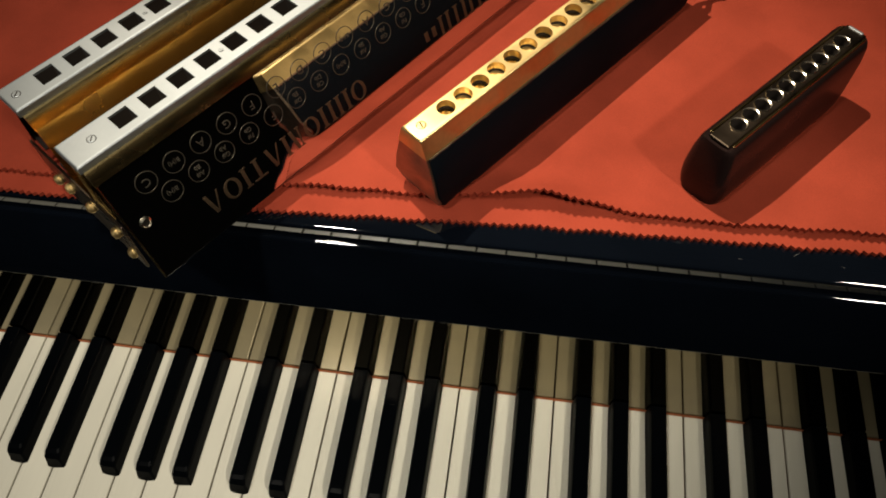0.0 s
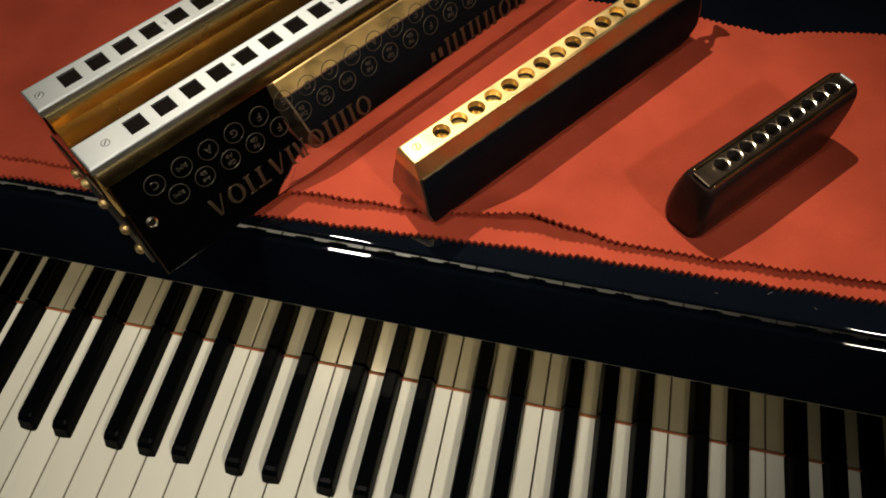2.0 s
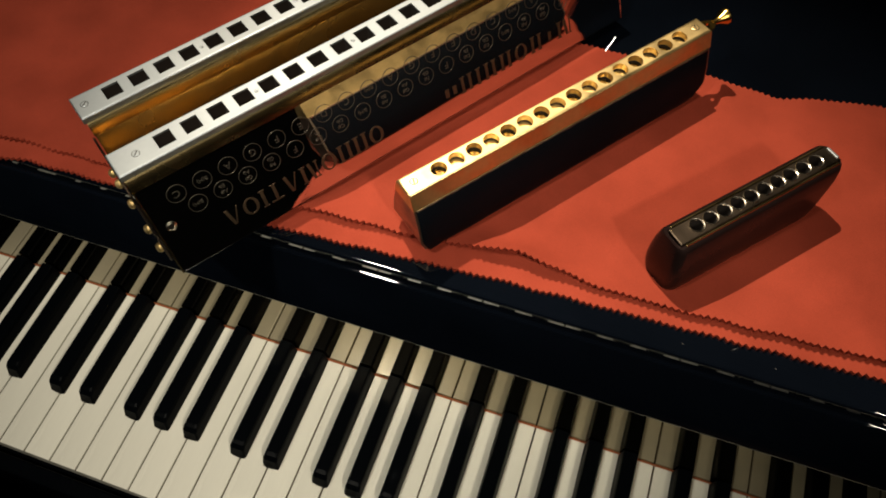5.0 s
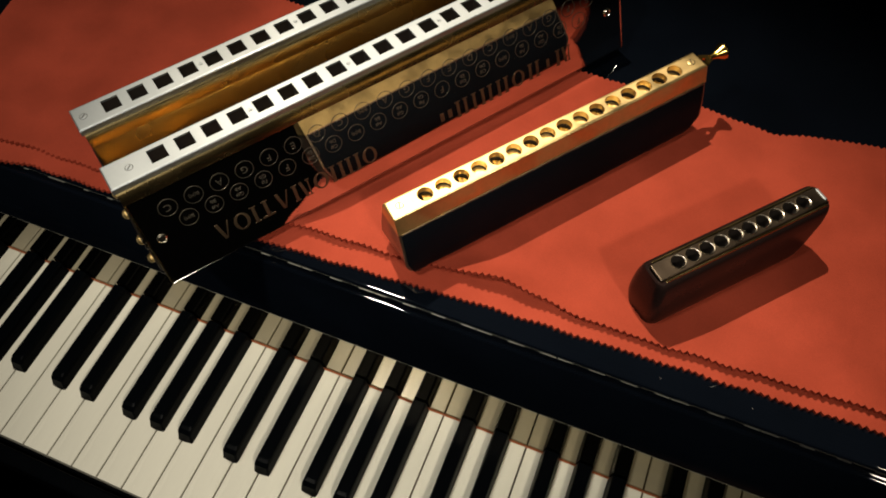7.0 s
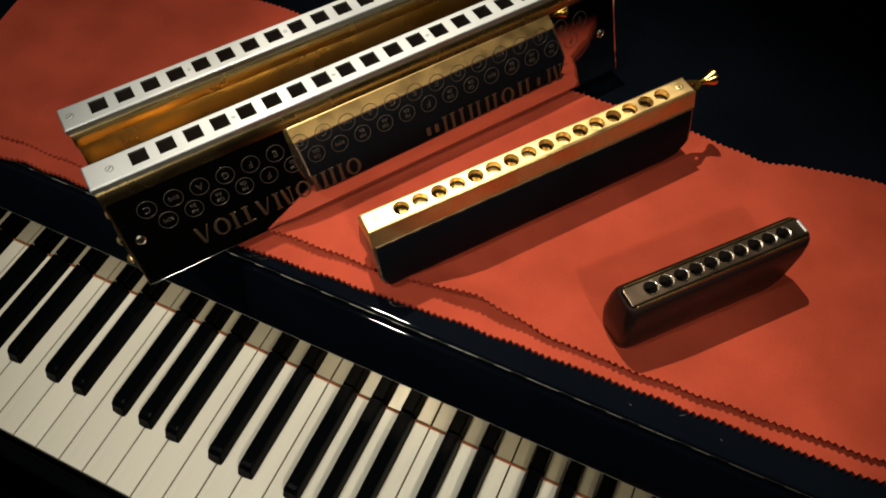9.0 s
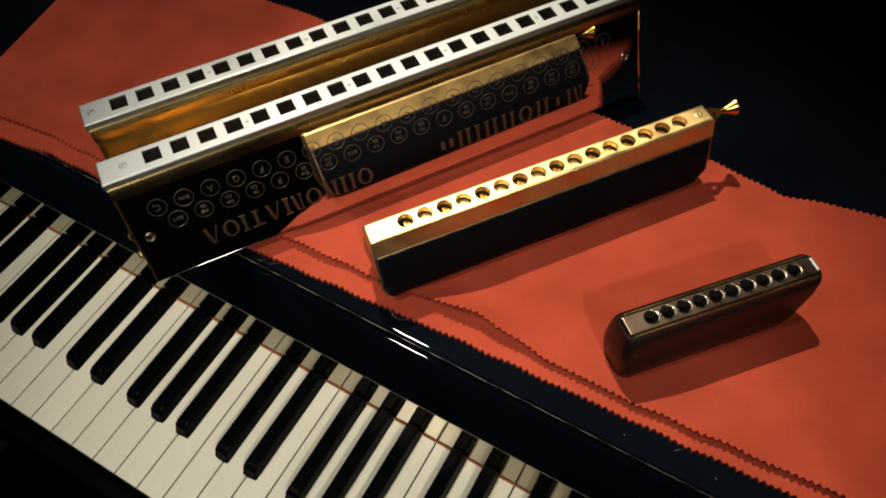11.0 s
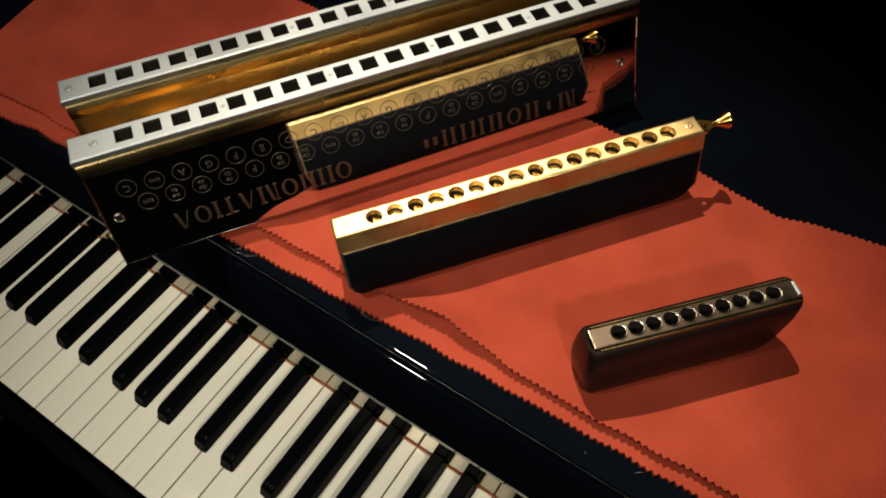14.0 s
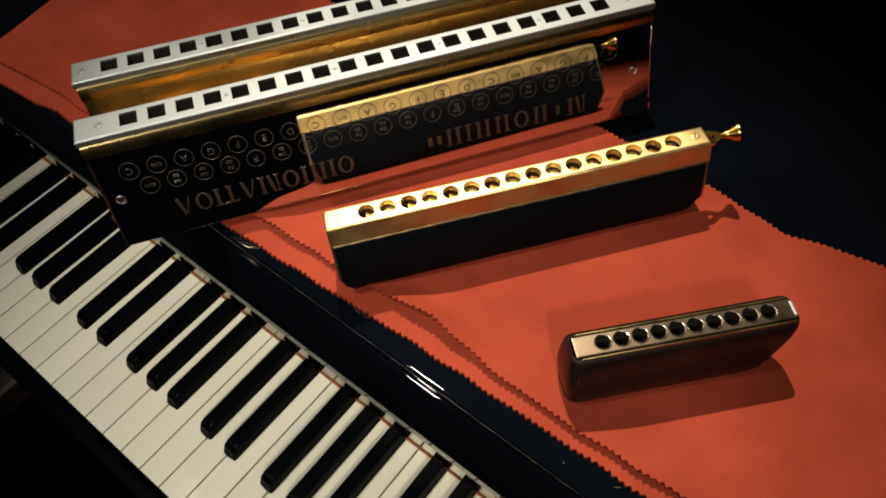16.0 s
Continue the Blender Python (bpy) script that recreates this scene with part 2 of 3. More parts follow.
box(bm, X0 - SIDE, X1 + SIDE, 0.03, 0.40, 0.0, 0.6, 0.004)
part("lower_case", bm, LACQUER, piano, "", False, PM)

# keys: outline of each white key by its note, with the tail cut for the black keys
OFFSET = {1: -0.0024, 2: 0.0024, 4: -0.0032, 5: 0.0, 6: 0.0032}  # black key centre from the gap left of white key n
HEAD, FRONT, TAIL = -0.0975, -0.1475, -0.0006
BH = 0.0068


def white_mesh(note):
    g = 0.0006
    left = g
    right = PITCH - g
    tl = OFFSET[note] + BH + 0.0004 if note in OFFSET else left
    nx = (note + 1) % 7
    tr = PITCH + OFFSET[nx] - BH - 0.0004 if nx in OFFSET else right
    pts = [(left, FRONT), (right, FRONT)]
    if tr != right:
        pts += [(right, HEAD), (tr, HEAD)]
    pts += [(tr, TAIL), (tl, TAIL)]
    if tl != left:
        pts += [(tl, HEAD), (left, HEAD)]
    bm = bmesh.new()
    loft(bm, [[(x, y, z) for x, y in pts] for z in (-0.022, -0.0022, 0.0)])
    for f in bm.faces:
        if f.calc_center_median().z < -0.005 and (f.calc_center_median().y > FRONT + 0.001):
            f.material_index = 1
    top = [e for e in bm.edges if all(v.co.z == 0 for v in e.verts)]
    bmesh.ops.bevel(bm, geom=top, offset=0.0007, segments=2, profile=0.5, affect="EDGES")
    return bm


def black_mesh():
    bm = bmesh.new()
    rings = []
    for z, h, f in ((-0.006, BH, -0.0968), (0.001, BH, -0.0968), (0.0092, 0.0060, -0.0940), (0.0122, 0.0053, -0.0908), (0.0129, 0.0043, -0.0880)):
        rings.append([(-h, f + 0.0012, z), (-h + 0.0012, f, z), (h - 0.0012, f, z), (h, f + 0.0012, z), (h, TAIL, z), (-h, TAIL, z)])
    loft(bm, rings)
    return bm


# ---- felt runner ----
def lerp_table(table, x):
    for (a, p), (b, q) in zip(table, table[1:]):
        if x <= b:
            return p + (q - p) * max(0, (x - a) / (b - a))
    return table[-1][1]


LOW_FRONT = [(-0.0323, -0.0452), (0.05, -0.0390), (0.08, -0.0360), (0.10, -0.0325), (0.15, -0.0320), (0.2681, -0.0276), (0.365, -0.0222), (0.4812, -0.0189), (0.5975, -0.0151), (0.7913, -0.0123)]
TOP_FRONT = [(-0.0323, -0.0332), (0.0549, -0.0285), (0.09, -0.0245), (0.135, -0.0238), (0.2584, -0.0165), (0.3359, -0.013), (0.3698, -0.0102), (0.4037, -0.0134), (0.4522, -0.0137), (0.5103, -0.0111), (0.5975, -0.0061), (0.7913, -0.0043)]
BACK = [(-0.0323, 0.1308), (0.1518, 0.1347), (0.2584, 0.138), (0.3843, 0.1432), (0.4328, 0.1409), (0.4764, 0.1366), (0.5297, 0.1473), (0.6169, 0.1538), (0.7913, 0.1527)]
TOOTH = 0.0033


def felt_layer(name, front, back, left, right, base, thick, lift, parent, label=""):
    """A felt sheet with pinked long edges; lift(x, t) raises it, t from 0 at the front to 1 at the back."""
    bm = bmesh.new()
    cols = int((right - left) / (TOOTH / 2))
    ts = [0, 0.02, 0.045, 0.08, 0.13, 0.2, 0.3, 0.45, 0.6, 0.75, 0.88, 0.96, 1.0]
    grid = {}
    for c in range(cols + 1):
        xs = left + c * TOOTH / 2
        tip = (0.0008 if c % 2 else -0.0008) * (0.9 + 0.25 * math.sin(c * 7.3))
        jit = 0.0002 * math.sin(c * 12.9898) + 0.0003 * math.sin(c * 0.31)
        for r, t in enumerate(ts):
            y0, y1 = lerp_table(front, xs) + jit, lerp_table(back, xs) + jit
            y = y0 + (y1 - y0) * t + (tip if r == 0 else -tip if r == len(ts) - 1 else 0)
            x = xs - 0.16 * (y + 0.038) if c == 0 else xs - 0.16 * (y + 0.038) * max(0, 1 - c / 74)
            z = base + lift(xs, t)
            grid[c, r, 1] = bm.verts.new((x, y, z + thick))
            grid[c, r, 0] = bm.verts.new((x, y, z))
    R = len(ts) - 1
    for c in range(cols):
        for r in range(R):
            for k in (0, 1):
                bm.faces.new((grid[c, r, k], grid[c + 1, r, k], grid[c + 1, r + 1, k], grid[c, r + 1, k]))
        for r in (0, R):
            bm.faces.new((grid[c, r, 0], grid[c + 1, r, 0], grid[c + 1, r, 1], grid[c, r, 1]))
    for c in (0, cols):
        for r in range(R):
            bm.faces.new((grid[c, r, 0], grid[c, r + 1, 0], grid[c, r + 1, 1], grid[c, r, 1]))
    return part(name, bm, FELT, parent, label, True)


def bump_at(x, c, w):
    return math.exp(-((x - c) / w) ** 2)


def top_lift(x, t):
    curl = 0.0019 + 0.0066 * bump_at(x, 0.368, 0.030) + 0.0022 * bump_at(x, 0.273, 0.022) + 0.0012 * bump_at(x, 0.47, 0.05) + 0.0018 * bump_at(x, 0.074, 0.04)
    return curl * max(0, 1 - t / 0.11) ** 1.3 + 0.0007 * math.sin(x * 90) * max(0, (t - 0.8) / 0.2)


FELT_TOP = LID + 0.0040
runner = empty("felt_runner", pose(0.3, 0.06, LID), "red wool felt runner with pinked zigzag edges on the lid", "felt cloth")
RM = pose(0.3, 0.06, LID).inverted()
for nm, fr, base, lift in (("lower_layer", LOW_FRONT, LID + 0.0001, lambda x, t: 0.0), ("upper_layer", TOP_FRONT, LID + 0.0020, top_lift)):
    ob = felt_layer(nm, fr, BACK, 0.020, 0.77, base, 0.0019, lift, runner)
    ob.matrix_basis = RM


# ---- large double harmonica ----
BIG_L = 0.2944


def stand(x, y, angle):
    """A harmonica's place on the felt: local x runs along it, local y away from its front cover."""
    return pose(x, y, BASE, 0, 0, angle) @ Matrix.Diagonal((0.986, 0.984, 1, 1))


BASE = FELT_TOP + 0.0002
ZREF = 0.9897     # heights below are given over this level
big = empty("double_harmonica", stand(0.1959, -0.0562, 55.5), "large hinged double harmonica in mirror chrome and nickel", "harmonica")
TOPZ = 1.0510 - ZREF      # mouthpiece top above the felt
PLANE = [(-0.0109, 1.0365 - ZREF), (-0.0270, 0.0)]   # front cover: y and z at its top and bottom


def cover_part(name, yc, side, flare, mat, label=""):
    """A bent sheet cover: shoulder under the mouthpiece and a flat flank that ends just over the felt."""
    out = [(0.0066, ZREF + 0.0546), (0.0080, ZREF + 0.0540), (0.0088, ZREF + 0.0526), (0.0109 - (flare - 0.0109) * 0.0044 / 0.0468, ZREF + 0.0512), (flare - (flare - 0.0109) * 0.0030 / 0.0468, ZREF + 0.0030)]
    inn = [(y - 0.0011, z - 0.0006 if i < 4 else z) for i, (y, z) in enumerate(out)]
    ring = [(side * y, z - ZREF) for y, z in out + inn[::-1]]
    bm = bmesh.new()
    loft(bm, [[(x, yc + y, z) for y, z in ring] for x in (0.0008, BIG_L - 0.0008)])
    return part(name, bm, mat, big, label, True)


# Added dark board: makes the shade line where the covers meet the felt.
bm = bmesh.new()
box(bm, 0.004, BIG_L - 0.004, -0.0190, 0.0605, 0.0, 0.0038)
part("shade_board", bm, DARKHOLE, big, "added near-black board for the shade under the covers")
front_cover = cover_part("cover_plate", 0.0, -1, 0.0270, CHROME, "mirror-polished chrome cover with note letters")
cover_part("cover_plate", 0.0, 1, 0.0165, INNER, "polished brass inner cover")
cover_part("cover_plate", 0.0415, -1, 0.0205, INNER, "polished brass inner cover")
cover_part("cover_plate", 0.0415, 1, 0.0262, CHROME)
for yc, first, number in ((0.0, 0.0250, 19), (0.0415, 0.0182, 20)):
    bm = bmesh.new()
    pitch = 0.01345 if number == 19 else 0.0133
    holes = [first + pitch * i for i in range(number)]
    holed_strip(bm, 0.0002, BIG_L - 0.0002, yc - 0.0063, yc + 0.0078, TOPZ, holes, 0.0042, 0.0011, True, yc + 0.0012, 0.0009, 0.0034, lined=True)
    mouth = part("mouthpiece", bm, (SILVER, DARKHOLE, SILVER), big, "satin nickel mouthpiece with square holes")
    bm = bmesh.new()
    box(bm, first - 0.005, holes[-1] + 0.005, yc + 0.0012, yc + 0.0056, TOPZ - 0.0098, TOPZ - 0.0088)
    part("reed_plate", bm, INNER, big, "brass reed plate showing dimly inside the holes")
    for s in [first - 0.0140] + [first + pitch * (k + 0.5) for k in range(3, number - 1, 4)] + [holes[-1] + 0.0145]:
        end = s < first or s > holes[-1]
        part("screw", screw(s, yc + 0.001, TOPZ, 0.0017 if end else 0.0009, 35 + 900 * s), (SILVER, DARKHOLE), mouth)
    bm = bmesh.new()
    box(bm, 0.003, BIG_L - 0.003, yc - 0.0056, yc + 0.0056, 0.004, TOPZ - 0.0204)
    part("comb", bm, COMB, big, "dark wooden comb")
    for y, s in ((yc - 0.0068, -1), (yc + 0.0068, 1)):
        bm = bmesh.new()
        ring = [(y + s * 0.0004, TOPZ - 0.0035), (y + s * 0.0013, TOPZ - 0.0038), (y + s * 0.0020, TOPZ - 0.0050), (y + s * 0.0027, TOPZ - 0.0074), (y + s * 0.0031, TOPZ - 0.0100), (y + s * 0.0026, TOPZ - 0.0104), (y + s * 0.0016, TOPZ - 0.0080), (y + s * 0.0002, TOPZ - 0.0046)]
        loft(bm, [[(x, p, q) for p, q in ring] for x in (0.0004, BIG_L - 0.0004)])
        part("rail", bm, BRASS, big, "brass edge rail under the mouthpiece", True)
# end hinges with brass pins
for x, s in ((0.0, -1), (BIG_L, 1)):
    bm = bmesh.new()
    x0, x1 = sorted((x, x + s * 0.0012))
    box(bm, x0, x1, -0.014, 0.054, 0.0, 0.030, 0.0004)
    plate = part("hinge_plate", bm, DARKMETAL, big, "dark metal end plate joining both halves")
    for y, z in ((-0.010, 0.009), (-0.004, 0.018), (0.012, 0.021), (0.030, 0.018), (0.044, 0.012)):
        bm = bmesh.new()
        lathe(bm, [(0.0012, 0), (0.0024, 0.0004), (0.0026, 0.0014), (0.0018, 0.0026), (0.0006, 0.003)], pose(x + s * 0.001, y, z, 0, 90 * s, 0), 14)
        part("pin", bm, GOLD, plate, "", True)


def on_cover(x, z, out=0.0):
    """A place on the front cover's flank; local x runs along it, local y up the flank turned round, local z outwards."""
    (y0, z0), (y1, z1) = PLANE
    t = (z0 - z) / (z0 - z1)
    y = y0 + (y1 - y0) * t
    d = Vector((0, y0 - y1, z0 - z1)).normalized()
    n = Vector((0, -d.z, d.y))
    m = Matrix((Vector((-1, 0, 0)), -d, n)).transposed().to_4x4()
    m.translation = Vector((x, y, z)) + n * out
    return m


def text_bmesh(bm, body, size, dx, dy):
    cu = bpy.data.curves.new("writing", "FONT")
    cu.body, cu.size, cu.align_x, cu.align_y = body, size, "CENTER", "CENTER"
    cu.extrude, cu.resolution_u = 0.00008, 2
    ob = bpy.data.objects.new("writing", cu)
    scene.collection.objects.link(ob)
    me = bpy.data.meshes.new_from_object(ob.evaluated_get(bpy.context.evaluated_depsgraph_get()))
    me.transform(Matrix.Translation((dx, dy, 0)))
    bm.from_mesh(me)
    bpy.data.meshes.remove(me)
    bpy.data.objects.remove(ob)
    bpy.data.curves.remove(cu)


def ring_bmesh(bm, r0, r1, h, n=32, sx=1.0, dx=0.0, dy=0.0):
    prof = [(r0, -h), (r1, -h), (r1, h), (r0, h)]
    rings = [[(dx + sx * r * math.cos(2 * math.pi * i / n), dy + r * math.sin(2 * math.pi * i / n), z) for i in range(n)] for r, z in prof]
    vs = [[bm.verts.new(p) for p in ring] for ring in rings]
    for k in range(4):
        a, b = vs[k], vs[(k + 1) % 4]
        for i in range(n):
            j = (i + 1) % n
            bm.faces.new((a[i], a[j], b[j], b[i]))


for z in (0.0033,):
    bm = bmesh.new()
    m0 = on_cover(0.0, z)
    loft(bm, [[Vector((x, m0.translation.y - 0.0001 + 0.00016 * math.cos(a), z + 0.00016 * math.sin(a))) for a in [i * math.pi / 4 for i in range(8)]] for x in (0.0006, BIG_L - 0.0006)])
    part("edge_bead", bm, CHROME, front_cover, "thin rolled lower edge of the cover", True)
for x, endmat in ((0.0009, BRASS), (BIG_L - 0.0009, CHROME)):
    bm = bmesh.new()
    a, b = on_cover(x, 0.0033).translation, on_cover(x, 0.0510).translation
    loft(bm, [[p + Vector((0.00045 * math.cos(t), 0.00045 * math.sin(t), 0)) for t in [i * math.pi / 4 for i in range(8)]] for p in (a, b)])
    part("edge_bead", bm, endmat, front_cover, "narrow metal end edge of the cover", True)
UPPER = ["C", "B(H)", "A", "G", "F", "E", "D"]
LOWER = ["B(H)", "A#|Bb", "G#|Ab", "F#|Gb", "F", "D#|Eb", "C#|Db"]
marks = {}
for row, (words, start, number, z) in enumerate(((UPPER, 0.0169, 20, 0.0412), (LOWER, 0.0234, 19, 0.0319))):
    for k in range(number):
        word = words[k % 7]
        if word not in marks:
            bm = bmesh.new()
            ring_bmesh(bm, 0.00440, 0.00470, 0.00008)
            if "|" in word:
                a, b = word.split("|")
                text_bmesh(bm, a, 0.0030, 0, 0.0015)
                text_bmesh(bm, b, 0.0030, 0, -0.0017)
            else:
                text_bmesh(bm, word, 0.0052 if len(word) == 1 else 0.0028, 0, 0)
            marks[word] = part("note_mark", bm, ETCH, front_cover)
            ob = marks[word]
        else:
            ob = new("note_mark", marks[word].data)
            ob.parent = front_cover
        ob.matrix_basis = on_cover(start + 0.0133 * k, z, 0.00005)

# maker's line and model line, as plain shapes
GLYPH = {"ring": 0.0084, "peak": 0.0086, "bars": 0.0082, "post": 0.0030, "wide": 0.0108, "tee": 0.0070, "dot": 0.0020, "small": 0.0024}


def stroke(bm, x0, x1, h0, h1, thick, t):
    """An upright or leaning stroke from (x0, h0) to (x1, h1)."""
    loft(bm, [[(x0 - thick / 2, h0, z), (x0 + thick / 2, h0, z), (x1 + thick / 2, h1, z), (x1 - thick / 2, h1, z)] for z in (-t, t)])


def shape_bmesh(kind, w, h):
    """Plain engraved shapes: rings, leaning pairs, posts with feet."""
    bm = bmesh.new()
    t, k, fat, thin = 0.00008, h / 2, 0.0017, 0.0007

    def post(x, thick):
        stroke(bm, x, x, -k, k, thick, t)
        for e in (-k, k - 0.0005):
            box(bm, x - thick / 2 - 0.0008, x + thick / 2 + 0.0008, e, e + 0.0005, -t * 1.2, t * 1.2)

    if kind in ("small", "dot"):
        box(bm, -w / 2, w / 2, -h / 2, h / 2, -t, t)
    elif kind == "ring":
        n = 36
        a, b = (w / 2, k), (w / 2 - fat, k - thin)
        prof = [(*a, -t), (*a, t), (*b, t), (*b, -t)]
        vs = [[bm.verts.new((p * math.cos(2 * math.pi * i / n), q * math.sin(2 * math.pi * i / n), z)) for i in range(n)] for p, q, z in prof]
        for r in range(4):
            for i in range(n):
                bm.faces.new((vs[r][i], vs[r][(i + 1) % n], vs[(r + 1) % 4][(i + 1) % n], vs[(r + 1) % 4][i]))
    elif kind == "peak":
        stroke(bm, -w / 2 + fat / 2, -0.0002, -k, k, thin, t)
        stroke(bm, w / 2 - fat, 0.0003, -k, k, fat, t * 1.1)
    elif kind == "bars":
        post(-w / 2 + 0.0016, fat)
        post(w / 2 - 0.0016, fat)
    elif kind == "post":
        post(0, fat)
    elif kind == "tee":
        post(0, fat)
        box(bm, -w / 2, w / 2, k - 0.0008, k, -t * 1.4, t * 1.4)
    else:
        post(-w / 2 + 0.0014, thin)
        stroke(bm, -0.0018, 0.0, k, -k, fat, t)
        post(w / 2 - 0.0016, fat)
    return bm


def shape_line(kinds, x_from, x_to, z, h):
    """Plain shapes set in a row, running from x_from down to x_to."""
    total = sum(GLYPH[k] for k in kinds)
    gap = (x_from - x_to - total) / max(1, len(kinds) - 1)
    x = x_from
    for k in kinds:
        w = GLYPH[k]
        ob = part("letter_shape", shape_bmesh(k, w, h * (0.5 if k in ("small", "dot") else 1)), COPPER, front_cover)
        ob.matrix_basis = on_cover(x - w / 2, z, 0.00006)
        x -= w + gap


shape_line(["ring", "bars", "bars", "ring", "wide", "peak", "tee", "post", "ring", "peak"], 0.1240, 0.0306, 0.0166, 0.0098)
shape_line(["wide", "dot"], 0.2555, 0.2380, 0.0166, 0.0098)
shape_line(["bars", "ring", "bars", "bars", "post", "bars", "small", "small"], 0.2330, 0.1650, 0.0166, 0.0098)
for x in (0.0075, 0.2835):
    bm = bmesh.new()
    lathe(bm, [(0.0026, -0.0003), (0.0026, 0.0003), (0.0019, 0.0009), (0.0016, 0.0004), (0.0006, 0.0004)], Matrix.Identity(4), 20)
    ob = part("rivet", bm, STEEL, front_cover, "hollow steel rivet", True)
    ob.matrix_basis = on_cover(x, 0.0281, 0.0)

# ---- chromatic harmonica ----
mid = empty("chromatic_harmonica", stand(0.3133, -0.0160, 52.7), "sixteen-hole harmonica with gold mouthpiece and black covers", "harmonica")
MID_L, MTOP = 0.1870, 1.0335 - ZREF
bm = bmesh.new()
mh = [0.0197 + 0.00998 * i for i in range(16)]
holed_strip(bm, 0.0016, MID_L - 0.0016, -0.0044, 0.0044, MTOP, mh, 0.0040, 0.0034, False, 0.0, 0.0016, 0.0100, 24, True, 0.0024)
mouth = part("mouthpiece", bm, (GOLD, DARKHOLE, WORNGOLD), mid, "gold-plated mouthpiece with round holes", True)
for k, x in enumerate(mh):
    bm = bmesh.new()
    box(bm, x - (0.0046 if k % 2 else 0.0004), x + 0.0046, -0.0046, 0.0046, MTOP - 0.0060, MTOP - 0.0050)
    part("slide_blade", bm, GOLD if k % 2 else INNER, mouth)
for x in (0.0062, MID_L - 0.0062):
    part("screw", screw(x, 0.0004, MTOP, 0.0019, 70), (GOLD, DARKHOLE), mouth)
bm = bmesh.new()
box(bm, 0.004, MID_L - 0.004, -0.0052, 0.0052, 0.003, MTOP - 0.0170)
part("comb", bm, COMB, mid)
for s in (-1, 1):
    bm = bmesh.new()
    prof = [(0.0058, MTOP - 0.0101), (0.0084, MTOP - 0.0102), (0.0093, MTOP - 0.0112), (0.0120, MTOP - 0.022), (0.0134, 0.012), (0.0132, 0.005), (0.0118, 0.0008), (0.0100, 0.0), (0.0058, 0.0)]
    rings = []
    for x, foot, inset in ((0.0014, 0.004, 0.0005), (0.0020, 0.004, 0.0), (0.008, 0.0, 0.0), (MID_L - 0.008, 0.0, 0.0), (MID_L - 0.0020, -0.007, 0.0), (MID_L - 0.0014, -0.007, 0.0005)):
        rings.append([(x + foot * max(0, (0.012 - z) / 0.012), s * (y - inset if y > 0.006 else y), z) for y, z in prof])
    loft(bm, rings)
    part("cover_plate", bm, BLACKCOVER, mid, "black enamelled cover", True)
for x0, x1, foot in ((0.0002, 0.0016, 0.004), (MID_L - 0.0016, MID_L - 0.0002, -0.007)):
    bm = bmesh.new()
    outline = [(-0.0080, MTOP - 0.0102), (0.0080, MTOP - 0.0102), (0.0112, MTOP - 0.022), (0.0126, 0.012), (0.0122, 0.004), (0.0095, 0.0006), (-0.0095, 0.0006), (-0.0122, 0.004), (-0.0126, 0.012), (-0.0112, MTOP - 0.022)]
    loft(bm, [[(x + foot * max(0, (0.012 - z) / 0.012), y, z) for y, z in outline] for x in (x0, x1)])
    part("end_cap", bm, ENDCAP, mid, "brown satin metal end cap")
for s in (-1, 1):
    bm = bmesh.new()
    ring = [(0.0086 + 0.0005 * math.cos(a), MTOP - 0.0103 + 0.0005 * math.sin(a)) for a in [i * math.pi / 4 for i in range(8)]]
    loft(bm, [[(0.0016 + (MID_L - 0.0032) * k / 60, s * (y + 0.00014 * math.sin(k * 2.4) * math.sin(k * 0.7)), z + 0.00008 * math.sin(k * 1.7)) for y, z in ring] for k in range(61)])
    part("lip", bm, ENDCAP, mid, "thin worn brown lip between mouthpiece and cover", True)
# slide with its button
outline = [(-0.0075, -0.0042), (-0.0005, -0.0042), (0.0050, -0.0014), (0.0050, 0.0014), (-0.0005, 0.0042), (-0.0075, 0.0042)]


def polar(points, a):
    """How far a ray at angle a runs from the origin to the edge of a convex outline."""
    c, s = math.cos(a), math.sin(a)
    best = 9.0
    for (x0, y0), (x1, y1) in zip(points, points[1:] + points[:1]):
        den = c * (y1 - y0) - s * (x1 - x0)
        if den > 1e-9:
            best = min(best, (x0 * (y1 - y0) - y0 * (x1 - x0)) / den)
    return best


bm = bmesh.new()
turns = sorted([math.atan2(y, x) for x, y in outline] + [math.pi * i / 9 + 0.01 for i in range(-9, 9)])
rings = []
for hole, z in ((0, MTOP - 0.0030), (0, MTOP - 0.0045), (1, MTOP - 0.0045), (1, MTOP - 0.0030), (0, MTOP - 0.0030)):
    rings.append([(MID_L + 0.0035 + (0.0013 if hole else polar(outline, a)) * math.cos(a), (0.0013 if hole else polar(outline, a)) * math.sin(a), z) for a in turns])
loft(bm, rings, caps=False)
bmesh.ops.remove_doubles(bm, verts=bm.verts, dist=1e-6)
slide = part("slide", bm, POLISHED, mid, "polished gold slide tongue with a round hole")
bm = bmesh.new()
lathe(bm, [(0.0014, 0.0), (0.0017, 0.002), (0.0022, 0.0040), (0.0042, 0.0072), (0.0046, 0.0086), (0.0038, 0.0098), (0.0014, 0.0103)], pose(MID_L + 0.0075, 0, MTOP - 0.0037, 0, 90, 0), 24)
part("button", bm, POLISHED, slide, "flared gold slide button", True)

